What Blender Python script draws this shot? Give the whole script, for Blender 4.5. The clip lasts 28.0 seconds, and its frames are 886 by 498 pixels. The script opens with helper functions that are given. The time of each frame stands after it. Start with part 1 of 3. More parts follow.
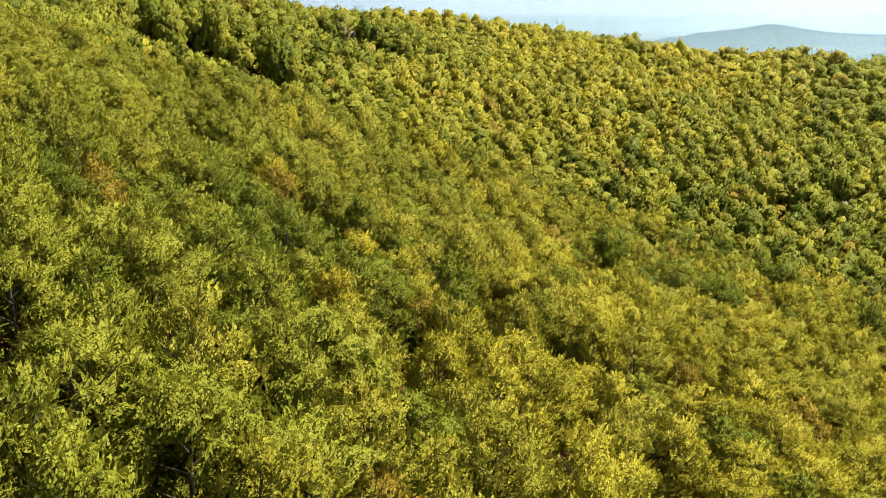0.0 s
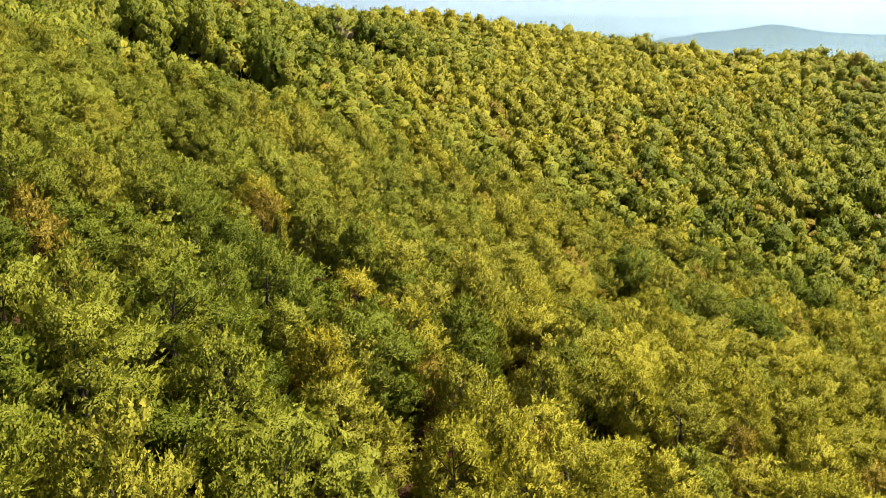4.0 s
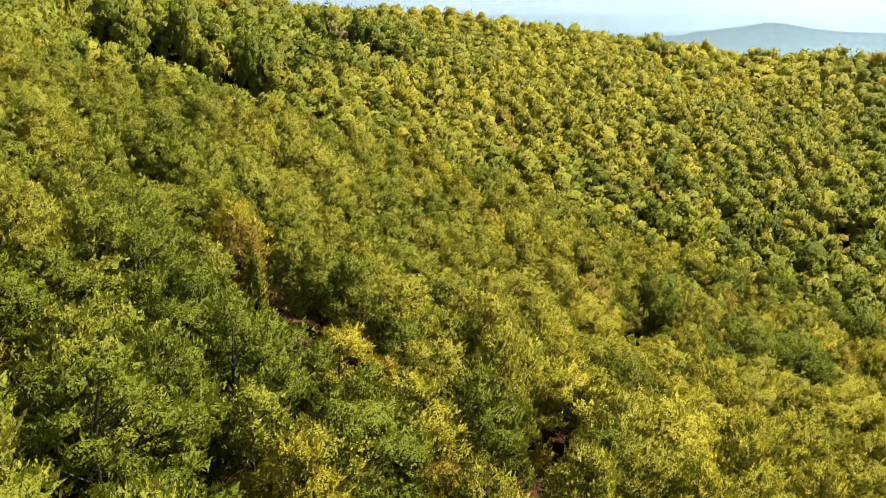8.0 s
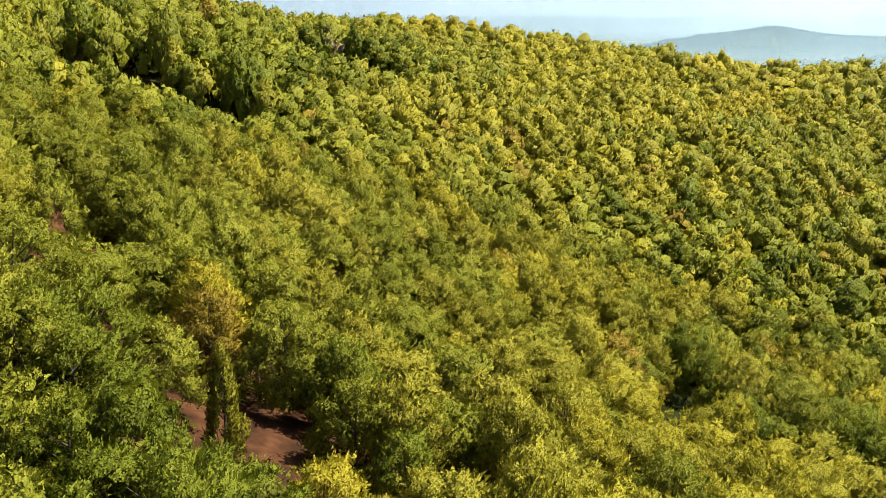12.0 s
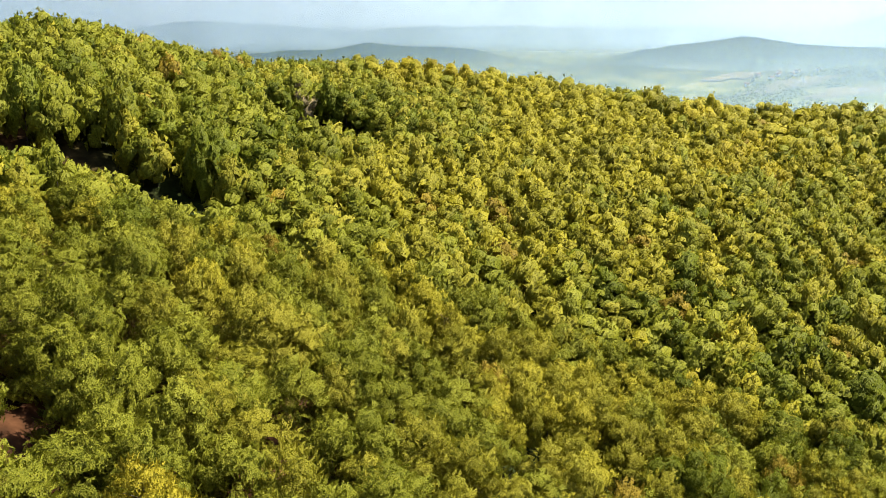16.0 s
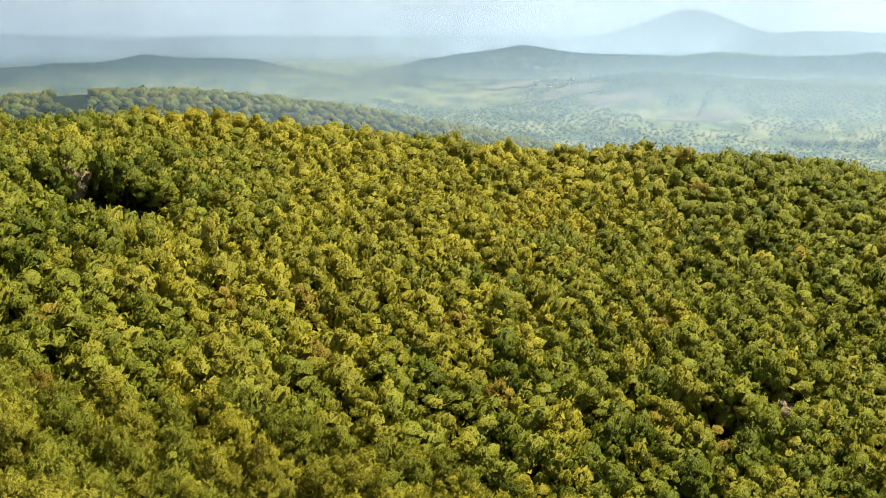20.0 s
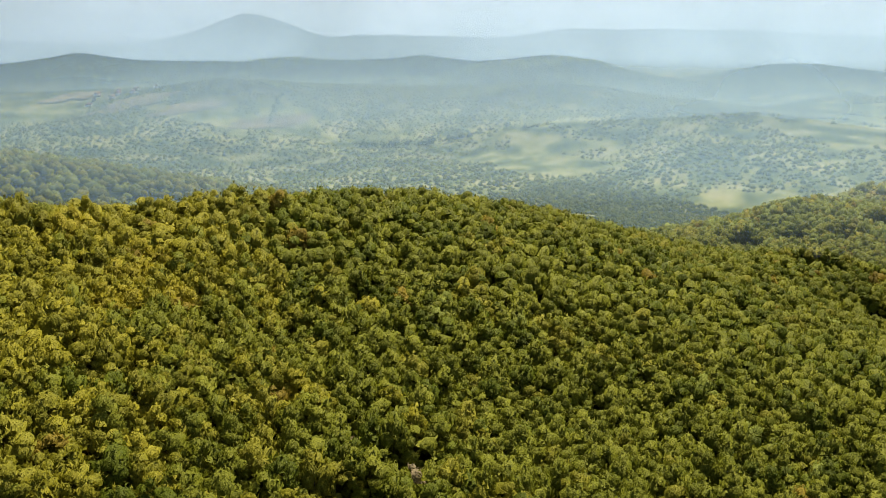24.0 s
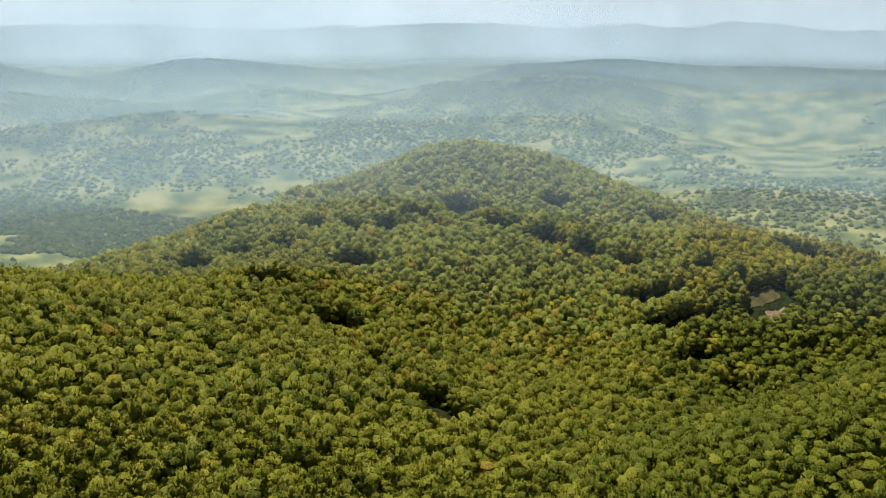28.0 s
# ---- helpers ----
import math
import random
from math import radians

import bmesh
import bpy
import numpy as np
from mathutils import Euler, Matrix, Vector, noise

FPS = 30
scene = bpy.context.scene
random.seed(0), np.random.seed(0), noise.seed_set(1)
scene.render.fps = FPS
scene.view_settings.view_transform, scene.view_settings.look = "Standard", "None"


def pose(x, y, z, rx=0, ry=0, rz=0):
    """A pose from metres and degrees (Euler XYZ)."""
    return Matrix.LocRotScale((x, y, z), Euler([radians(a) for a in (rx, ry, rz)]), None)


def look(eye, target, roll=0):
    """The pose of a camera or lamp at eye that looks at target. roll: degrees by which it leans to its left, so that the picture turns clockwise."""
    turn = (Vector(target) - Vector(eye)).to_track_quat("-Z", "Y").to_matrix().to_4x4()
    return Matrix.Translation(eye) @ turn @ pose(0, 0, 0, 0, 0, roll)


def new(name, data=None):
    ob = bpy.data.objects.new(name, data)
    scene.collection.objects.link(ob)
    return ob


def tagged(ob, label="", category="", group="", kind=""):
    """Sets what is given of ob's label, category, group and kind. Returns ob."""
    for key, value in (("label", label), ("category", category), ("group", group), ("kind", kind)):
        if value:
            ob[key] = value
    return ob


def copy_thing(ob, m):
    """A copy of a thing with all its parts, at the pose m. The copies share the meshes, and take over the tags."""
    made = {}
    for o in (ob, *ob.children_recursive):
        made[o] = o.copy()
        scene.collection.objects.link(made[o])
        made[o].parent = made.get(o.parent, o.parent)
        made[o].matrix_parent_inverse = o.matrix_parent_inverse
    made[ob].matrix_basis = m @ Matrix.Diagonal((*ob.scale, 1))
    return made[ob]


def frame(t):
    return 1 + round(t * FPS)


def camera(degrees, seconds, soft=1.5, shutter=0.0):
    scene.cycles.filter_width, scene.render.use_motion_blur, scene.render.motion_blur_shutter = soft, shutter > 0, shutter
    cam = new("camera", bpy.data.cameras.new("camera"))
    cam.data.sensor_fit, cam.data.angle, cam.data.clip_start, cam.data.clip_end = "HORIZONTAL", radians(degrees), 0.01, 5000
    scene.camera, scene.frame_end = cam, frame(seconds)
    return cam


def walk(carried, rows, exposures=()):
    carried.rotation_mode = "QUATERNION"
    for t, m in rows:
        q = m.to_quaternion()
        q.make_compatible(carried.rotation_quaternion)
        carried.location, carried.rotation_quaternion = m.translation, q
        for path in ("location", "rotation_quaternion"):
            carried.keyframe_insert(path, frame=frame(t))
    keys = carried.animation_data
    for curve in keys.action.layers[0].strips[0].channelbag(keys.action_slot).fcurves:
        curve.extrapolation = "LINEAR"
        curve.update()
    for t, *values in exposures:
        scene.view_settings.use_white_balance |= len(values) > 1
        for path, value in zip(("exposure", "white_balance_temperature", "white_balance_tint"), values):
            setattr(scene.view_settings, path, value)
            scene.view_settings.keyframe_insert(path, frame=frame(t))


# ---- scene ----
EXPOSURES = [(0.0, 1.16), (15.0, 1.14), (20.0, 0.80), (24.0, 0.34), (28.0, 0.30)]
# ---- camera ----
cam = camera(49.71, 28.0, soft=0.65)
PATH = [
    (0.0, pose(-0.00, 0.00, 100.00, 75.406, 0, -0.002)),
    (0.5, pose(-0.13, 1.96, 99.96, 75.397, 0, 0.002)),
    (1.0, pose(-0.25, 3.91, 99.91, 75.397, 0, -0.001)),
    (1.5, pose(-0.37, 5.86, 99.86, 75.385, 0, -0.002)),
    (2.0, pose(-0.47, 7.80, 99.81, 75.400, 0, 0.001)),
    (2.5, pose(-0.57, 9.73, 99.76, 75.399, 0, -0.003)),
    (3.0, pose(-0.67, 11.67, 99.72, 75.429, 0, -0.011)),
    (3.5, pose(-0.78, 13.59, 99.66, 75.425, 0, -0.016)),
    (5.5, pose(-1.60, 21.55, 99.61, 75.378, 0, -0.181)),
    (6.0, pose(-1.71, 23.60, 99.58, 75.362, 0, -0.207)),
    (6.5, pose(-1.81, 25.65, 99.54, 75.332, 0, -0.226)),
    (7.0, pose(-1.88, 27.71, 99.49, 75.329, 0, -0.244)),
    (7.5, pose(-1.95, 29.77, 99.44, 75.307, 0, -0.245)),
    (8.0, pose(-2.00, 31.84, 99.39, 75.315, 0, -0.259)),
    (8.5, pose(-2.08, 33.89, 99.33, 75.305, 0, -0.274)),
    (9.0, pose(-2.17, 35.94, 99.29, 75.339, 0, -0.295)),
    (9.5, pose(-2.28, 37.97, 99.26, 75.325, 0, -0.298)),
    (10.0, pose(-2.39, 40.00, 99.29, 75.290, 0, -0.299)),
    (10.5, pose(-2.49, 42.04, 99.45, 75.231, 0, -0.303)),
    (11.0, pose(-2.58, 44.13, 99.82, 75.253, 0, -0.301)),
    (11.5, pose(-2.68, 46.26, 100.41, 75.294, 0, -0.296)),
    (12.0, pose(-2.79, 48.43, 101.21, 75.448, 0, -0.286)),
    (12.5, pose(-2.90, 50.59, 102.11, 75.560, 0, -0.283)),
    (14.5, pose(-3.15, 58.72, 106.82, 75.800, 0, -0.306)),
    (15.0, pose(-3.30, 60.73, 108.13, 75.833, 0, -0.658)),
    (15.5, pose(-3.45, 62.73, 109.45, 75.855, 0, -1.151)),
    (16.0, pose(-3.59, 64.73, 110.78, 75.879, 0, -1.785)),
    (16.5, pose(-3.68, 66.72, 112.12, 75.903, 0, -2.728)),
    (17.0, pose(-3.78, 68.70, 113.46, 75.928, 0, -3.796)),
    (17.5, pose(-3.86, 70.68, 114.77, 75.965, 0, -5.245)),
    (18.0, pose(-3.92, 72.64, 116.07, 76.016, 0, -6.875)),
    (18.5, pose(-3.99, 74.59, 117.34, 76.073, 0, -8.584)),
    (19.0, pose(-4.04, 76.52, 118.60, 76.129, 0, -10.363)),
    (19.5, pose(-4.06, 78.44, 119.85, 76.184, 0, -12.309)),
    (20.0, pose(-4.05, 80.36, 121.10, 76.248, 0, -14.397)),
    (20.5, pose(-4.01, 82.28, 122.35, 76.284, 0, -16.674)),
    (22.5, pose(-2.98, 89.97, 127.43, 76.441, 0, -28.782)),
    (23.0, pose(-2.44, 91.88, 128.76, 76.422, 0, -32.335)),
    (23.5, pose(-1.85, 93.78, 130.10, 76.403, 0, -35.972)),
    (24.0, pose(-1.20, 95.67, 131.46, 76.383, 0, -39.643)),
    (24.5, pose(-0.46, 97.54, 132.84, 76.343, 0, -43.342)),
    (25.0, pose(0.37, 99.37, 134.24, 76.274, 0, -47.200)),
    (25.5, pose(1.30, 101.15, 135.66, 76.221, 0, -51.257)),
    (26.0, pose(2.32, 102.89, 137.09, 76.171, 0, -55.547)),
    (26.5, pose(3.41, 104.58, 138.52, 76.111, 0, -59.947)),
    (27.0, pose(4.55, 106.24, 139.97, 76.058, 0, -64.501)),
    (27.5, pose(5.71, 107.88, 141.42, 76.002, 0, -69.036)),
    (28.0, pose(6.88, 109.51, 142.88, 75.941, 0, -73.640)),
]
walk(cam, PATH, EXPOSURES)
# ---- end camera ----

# ---- light ----
SUN_BEARING, SUN_HEIGHT = 60.0, 57.0
world = bpy.data.worlds.new("world")
scene.world = world
world.use_nodes = True
sky = world.node_tree.nodes.new("ShaderNodeTexSky")
sky.sky_type, sky.sun_disc = "NISHITA", False
sky.sun_elevation, sky.sun_rotation = radians(SUN_HEIGHT), radians(SUN_BEARING)
sky.altitude, sky.air_density, sky.dust_density, sky.ozone_density = 300, 1.0, 3.0, 1.0
world.node_tree.links.new(sky.outputs[0], world.node_tree.nodes["Background"].inputs[0])
world.node_tree.nodes["Background"].inputs[1].default_value = 0.055
sun = new("sun", bpy.data.lights.new("sun", "SUN"))
sun.data.energy, sun.data.angle, sun.data.color = 5.0, radians(0.6), (1.0, 0.90, 0.68)
sun_way = Vector((math.sin(radians(SUN_BEARING)), math.cos(radians(SUN_BEARING)), math.tan(radians(SUN_HEIGHT))))
sun.matrix_world = look(Vector((0, 0, 600)) + sun_way * 100, (0, 0, 600))


# ---- materials ----
def material(name):
    m = bpy.data.materials.new(name)
    m.use_nodes = True
    return m, m.node_tree.nodes, m.node_tree.links


def ramp(nodes, stops):
    r = nodes.new("ShaderNodeValToRGB")
    while len(r.color_ramp.elements) < len(stops):
        r.color_ramp.elements.new(0.5)
    for e, (p, c) in zip(r.color_ramp.elements, stops):
        e.position, e.color = p, (*c, 1)
    return r


def noise_node(nodes, links, scale, detail=3.0, coords="Object"):
    c = nodes.new("ShaderNodeTexCoord")
    n = nodes.new("ShaderNodeTexNoise")
    n.inputs["Scale"].default_value, n.inputs["Detail"].default_value = scale, detail
    links.new(c.outputs[coords], n.inputs["Vector"])
    return n


def weigh(nodes, links, value, weight, so_far=None):
    """so_far + weight * value"""
    n = nodes.new("ShaderNodeMath")
    n.operation = "MULTIPLY_ADD"
    links.new(value, n.inputs[0])
    n.inputs[1].default_value, n.inputs[2].default_value = weight, 0.0
    if so_far is not None:
        links.new(so_far, n.inputs[2])
    return n.outputs[0]


def leaf_material(name, dark, mid, light, glow, grain, cover, sparkle):
    """Foliage: a shade of its own for every tree, bough and leaf; light passes through the blades, and gaps part the leaves of a spray.
    grain: leaves to the metre; cover: how much of its cell a leaf fills; sparkle: how much leaves differ in turn and shade."""
    m, nodes, links = material(name)
    geo, info = nodes.new("ShaderNodeNewGeometry"), nodes.new("ShaderNodeObjectInfo")
    shade = None
    for scale, detail, weight in ((0.11, 1.0, 0.42), (0.8, 2.0, 0.34)):
        drift = nodes.new("ShaderNodeTexNoise")
        drift.inputs["Scale"].default_value, drift.inputs["Detail"].default_value = scale, detail
        links.new(geo.outputs["Position"], drift.inputs["Vector"])
        shade = weigh(nodes, links, drift.outputs["Fac"], weight, shade)
    for label, weight in (("tint", 0.34), ("own", 0.0)):
        att = nodes.new("ShaderNodeAttribute")
        att.attribute_name = label
        if weight:
            shade = weigh(nodes, links, att.outputs["Fac"], weight, shade)
        else:
            mine = nodes.new("ShaderNodeMath")
            mine.operation = "MULTIPLY"
            links.new(att.outputs["Fac"], mine.inputs[0])
            links.new(info.outputs["Random"], mine.inputs[1])
            shade = weigh(nodes, links, mine.outputs[0], 0.30, shade)
    cell = nodes.new("ShaderNodeTexVoronoi")
    cell.inputs["Scale"].default_value = grain
    upswept = nodes.new("ShaderNodeVectorMath")
    upswept.operation = "MULTIPLY"
    upswept.inputs[1].default_value = (1.0, 1.0, 0.62)
    links.new(geo.outputs["Position"], upswept.inputs[0])
    links.new(upswept.outputs[0], cell.inputs["Vector"])
    parts = nodes.new("ShaderNodeSeparateColor")
    links.new(cell.outputs["Color"], parts.inputs[0])
    shade = weigh(nodes, links, parts.outputs[0], 0.36 * sparkle, shade)
    lean = nodes.new("ShaderNodeVectorMath")
    lean.operation = "MULTIPLY_ADD"
    links.new(cell.outputs["Color"], lean.inputs[0])
    lean.inputs[1].default_value, lean.inputs[2].default_value = (sparkle,) * 3, (-sparkle / 2,) * 3
    add, bump = nodes.new("ShaderNodeVectorMath"), nodes.new("ShaderNodeVectorMath")
    links.new(lean.outputs[0], add.inputs[0])
    links.new(geo.outputs["Normal"], add.inputs[1])
    bump.operation = "NORMALIZE"
    links.new(add.outputs[0], bump.inputs[0])
    fit = nodes.new("ShaderNodeMapRange")
    fit.inputs[1].default_value, fit.inputs[2].default_value = 0.28 + 0.10 * sparkle, 0.84 + 0.24 * sparkle
    links.new(shade, fit.inputs[0])
    col = ramp(nodes, [(0.0, dark), (0.5, mid), (1.0, light)])
    links.new(fit.outputs[0], col.inputs[0])
    b = nodes["Principled BSDF"]
    b.inputs["Roughness"].default_value = 0.55
    b.inputs["Specular IOR Level"].default_value = 0.07
    links.new(col.outputs[0], b.inputs["Base Color"])
    links.new(bump.outputs[0], b.inputs["Normal"])
    tr = nodes.new("ShaderNodeBsdfTranslucent")
    links.new(col.outputs[0], tr.inputs["Color"])
    sh = nodes.new("ShaderNodeMixShader")
    sh.inputs[0].default_value = glow
    links.new(b.outputs[0], sh.inputs[1])
    links.new(tr.outputs[0], sh.inputs[2])
    hole = nodes.new("ShaderNodeMath")
    hole.operation = "GREATER_THAN"
    links.new(cell.outputs["Distance"], hole.inputs[0])
    hole.inputs[1].default_value = cover
    clear, leafy = nodes.new("ShaderNodeBsdfTransparent"), nodes.new("ShaderNodeMixShader")
    links.new(hole.outputs[0], leafy.inputs[0])
    links.new(sh.outputs[0], leafy.inputs[1])
    links.new(clear.outputs[0], leafy.inputs[2])
    links.new(leafy.outputs[0], nodes["Material Output"].inputs["Surface"])
    return m


def bark_material(name, dark, light):
    m, nodes, links = material(name)
    n = noise_node(nodes, links, 6.0, 6.0)
    col = ramp(nodes, [(0.3, dark), (0.7, light)])
    links.new(n.outputs["Fac"], col.inputs[0])
    bump = nodes.new("ShaderNodeBump")
    bump.inputs["Strength"].default_value = 0.6
    links.new(n.outputs["Fac"], bump.inputs["Height"])
    b = nodes["Principled BSDF"]
    b.inputs["Roughness"].default_value = 0.9
    links.new(col.outputs[0], b.inputs["Base Color"])
    links.new(bump.outputs[0], b.inputs["Normal"])
    return m


LEAF_TONES = {
    "yellow_green": ((0.130, 0.132, 0.012), (0.245, 0.232, 0.018), (0.37, 0.335, 0.035)),
    "olive": ((0.112, 0.116, 0.011), (0.208, 0.202, 0.018), (0.32, 0.30, 0.038)),
    "green": ((0.084, 0.100, 0.010), (0.162, 0.178, 0.016), (0.260, 0.268, 0.032)),
    "gold": ((0.165, 0.140, 0.010), (0.270, 0.236, 0.016), (0.38, 0.335, 0.034)),
    "russet": ((0.13, 0.100, 0.014), (0.22, 0.165, 0.020), (0.32, 0.250, 0.035)),
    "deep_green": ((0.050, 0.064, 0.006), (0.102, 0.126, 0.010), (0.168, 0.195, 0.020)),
    "dry": ((0.14, 0.105, 0.050), (0.23, 0.18, 0.095), (0.33, 0.27, 0.16)),
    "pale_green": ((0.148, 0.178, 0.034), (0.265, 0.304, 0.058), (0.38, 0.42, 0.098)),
}
LEAF = [leaf_material("leaf_" + tone, *shades, 0.26, 11.0, 0.60, 1.35) for tone, shades in LEAF_TONES.items()]
# pale leaves let more light through, which brightens the far spur
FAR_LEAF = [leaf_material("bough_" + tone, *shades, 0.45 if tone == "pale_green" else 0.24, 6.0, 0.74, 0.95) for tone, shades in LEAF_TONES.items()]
YELLOW, OLIVE, GREEN, GOLD, RUSSET, DEEP, DRY, PALE = range(8)
BARK = bark_material("bark", (0.035, 0.028, 0.022), (0.11, 0.09, 0.07))


def ground_material():
    """Leaf litter and bare reddish earth under the trees, darkened for shade farther off; grass and stubble in the
    valley.
    """
    m, nodes, links = material("ground_soil")
    geo = nodes.new("ShaderNodeNewGeometry")
    cols = []
    for scale, detail, stops in (
        (0.5, 8.0, [(0.35, (0.030, 0.016, 0.010)), (0.55, (0.062, 0.028, 0.015)), (0.75, (0.11, 0.052, 0.028))]),
        (0.016, 11.0, [(0.36, (0.080, 0.105, 0.036)), (0.47, (0.155, 0.178, 0.060)), (0.54, (0.25, 0.258, 0.092)), (0.66, (0.34, 0.322, 0.14))]),
    ):
        n = nodes.new("ShaderNodeTexNoise")
        n.inputs["Scale"].default_value, n.inputs["Detail"].default_value = scale, detail
        links.new(geo.outputs["Position"], n.inputs["Vector"])
        col = ramp(nodes, stops)
        links.new(n.outputs["Fac"], col.inputs[0])
        cols.append((n, col))
    sep = nodes.new("ShaderNodeSeparateXYZ")
    links.new(geo.outputs["Position"], sep.inputs[0])
    # shade in the farther gaps, put into a near-black floor colour
    shaded_floor = ramp(nodes, [(0.35, (0.010, 0.014, 0.005)), (0.7, (0.030, 0.042, 0.012))])
    links.new(cols[0][0].outputs["Fac"], shaded_floor.inputs[0])
    dark_zone = nodes.new("ShaderNodeMapRange")
    dark_zone.inputs[1].default_value, dark_zone.inputs[2].default_value = 150, 175
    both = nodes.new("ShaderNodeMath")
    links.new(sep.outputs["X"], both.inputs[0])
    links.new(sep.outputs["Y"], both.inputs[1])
    links.new(both.outputs[0], dark_zone.inputs[0])
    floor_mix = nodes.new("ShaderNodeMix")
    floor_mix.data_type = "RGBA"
    links.new(dark_zone.outputs[0], floor_mix.inputs["Factor"])
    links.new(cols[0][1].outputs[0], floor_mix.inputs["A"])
    links.new(shaded_floor.outputs[0], floor_mix.inputs["B"])
    rng = nodes.new("ShaderNodeMapRange")
    rng.inputs[1].default_value, rng.inputs[2].default_value = -20, -70
    links.new(sep.outputs["Z"], rng.inputs[0])
    mix = nodes.new("ShaderNodeMix")
    mix.data_type = "RGBA"
    links.new(rng.outputs[0], mix.inputs["Factor"])
    links.new(floor_mix.outputs["Result"], mix.inputs["A"])
    links.new(cols[1][1].outputs[0], mix.inputs["B"])
    bump = nodes.new("ShaderNodeBump")
    bump.inputs["Strength"].default_value, bump.inputs["Distance"].default_value = 0.7, 0.3
    links.new(cols[0][0].outputs["Fac"], bump.inputs["Height"])
    b = nodes["Principled BSDF"]
    b.inputs["Roughness"].default_value = 0.95
    b.inputs["Specular IOR Level"].default_value = 0.05
    links.new(mix.outputs["Result"], b.inputs["Base Color"])
    links.new(bump.outputs[0], b.inputs["Normal"])
    return m


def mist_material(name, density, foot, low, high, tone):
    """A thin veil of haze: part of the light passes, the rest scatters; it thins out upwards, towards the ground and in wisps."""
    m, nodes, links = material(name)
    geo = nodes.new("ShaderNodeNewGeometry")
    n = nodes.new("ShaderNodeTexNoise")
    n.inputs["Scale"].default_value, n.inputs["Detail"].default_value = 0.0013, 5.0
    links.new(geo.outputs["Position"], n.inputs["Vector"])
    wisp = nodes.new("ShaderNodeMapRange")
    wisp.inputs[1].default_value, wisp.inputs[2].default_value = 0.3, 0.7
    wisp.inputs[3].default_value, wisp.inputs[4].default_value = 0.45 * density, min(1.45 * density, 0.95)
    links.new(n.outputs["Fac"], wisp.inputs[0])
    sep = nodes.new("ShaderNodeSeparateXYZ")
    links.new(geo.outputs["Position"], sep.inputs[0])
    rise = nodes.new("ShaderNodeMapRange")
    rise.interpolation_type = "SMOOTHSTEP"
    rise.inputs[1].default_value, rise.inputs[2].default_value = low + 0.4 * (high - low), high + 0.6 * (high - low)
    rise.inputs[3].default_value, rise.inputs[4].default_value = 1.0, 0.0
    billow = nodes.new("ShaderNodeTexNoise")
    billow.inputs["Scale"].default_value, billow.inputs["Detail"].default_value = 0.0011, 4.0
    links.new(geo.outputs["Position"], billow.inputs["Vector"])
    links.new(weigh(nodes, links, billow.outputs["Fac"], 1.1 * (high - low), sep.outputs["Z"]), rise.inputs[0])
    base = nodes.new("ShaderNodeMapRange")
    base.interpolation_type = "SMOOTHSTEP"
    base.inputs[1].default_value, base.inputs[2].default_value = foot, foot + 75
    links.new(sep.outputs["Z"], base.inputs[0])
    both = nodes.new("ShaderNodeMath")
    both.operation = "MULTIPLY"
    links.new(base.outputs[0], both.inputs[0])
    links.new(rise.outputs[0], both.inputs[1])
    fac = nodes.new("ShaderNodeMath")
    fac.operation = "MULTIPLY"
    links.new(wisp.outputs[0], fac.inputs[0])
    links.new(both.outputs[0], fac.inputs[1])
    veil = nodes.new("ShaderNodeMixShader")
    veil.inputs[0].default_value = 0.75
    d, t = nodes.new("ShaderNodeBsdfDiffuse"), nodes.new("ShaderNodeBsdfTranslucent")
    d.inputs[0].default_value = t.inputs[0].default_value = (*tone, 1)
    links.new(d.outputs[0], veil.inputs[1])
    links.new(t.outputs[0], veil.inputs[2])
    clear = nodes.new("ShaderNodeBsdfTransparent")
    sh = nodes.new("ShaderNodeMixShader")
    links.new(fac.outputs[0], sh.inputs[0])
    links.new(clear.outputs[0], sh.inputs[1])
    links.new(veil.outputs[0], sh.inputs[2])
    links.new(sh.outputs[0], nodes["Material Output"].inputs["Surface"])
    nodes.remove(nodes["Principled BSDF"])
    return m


# ---- land ----
LAND_LIFT = [
    29.4, 26.3, -9.8, 26.9, -52.4, -6.2, 8.5, 5.7, -43.5, 19.9,
    24.0, 12.0, 4.2, -24.5, 9.0, 15.4, -28.1, 16.3, -18.1, 53.7,
    39.8, 2.7, 6.2, -9.2, -7.5, -24.9, -8.0, -12.7, -1.3, 18.1,
    15.8, 11.7, -4.8, 2.5, -3.9, -2.4, -11.5, -36.5, -21.9, 58.6,
    31.9, 16.5, 12.3, -0.1, 6.8, -6.0, 13.0, 8.1, 30.2, 21.6,
    18.4, 7.3, 16.4, 13.6, 14.9, 5.3, -25.9, -12.6, -13.8, 22.2,
    35.6, 43.0, 9.6, 12.9, 9.5, -9.4, 28.6, 18.6, -15.8, 11.4,
]
LAND_LIFT = np.array(LAND_LIFT).reshape(7, 10)
LAND_X, LAND_Y = np.arange(-110, 660, 78.0), np.arange(-10, 440, 70.0)
CROWN_TOP = 7.3
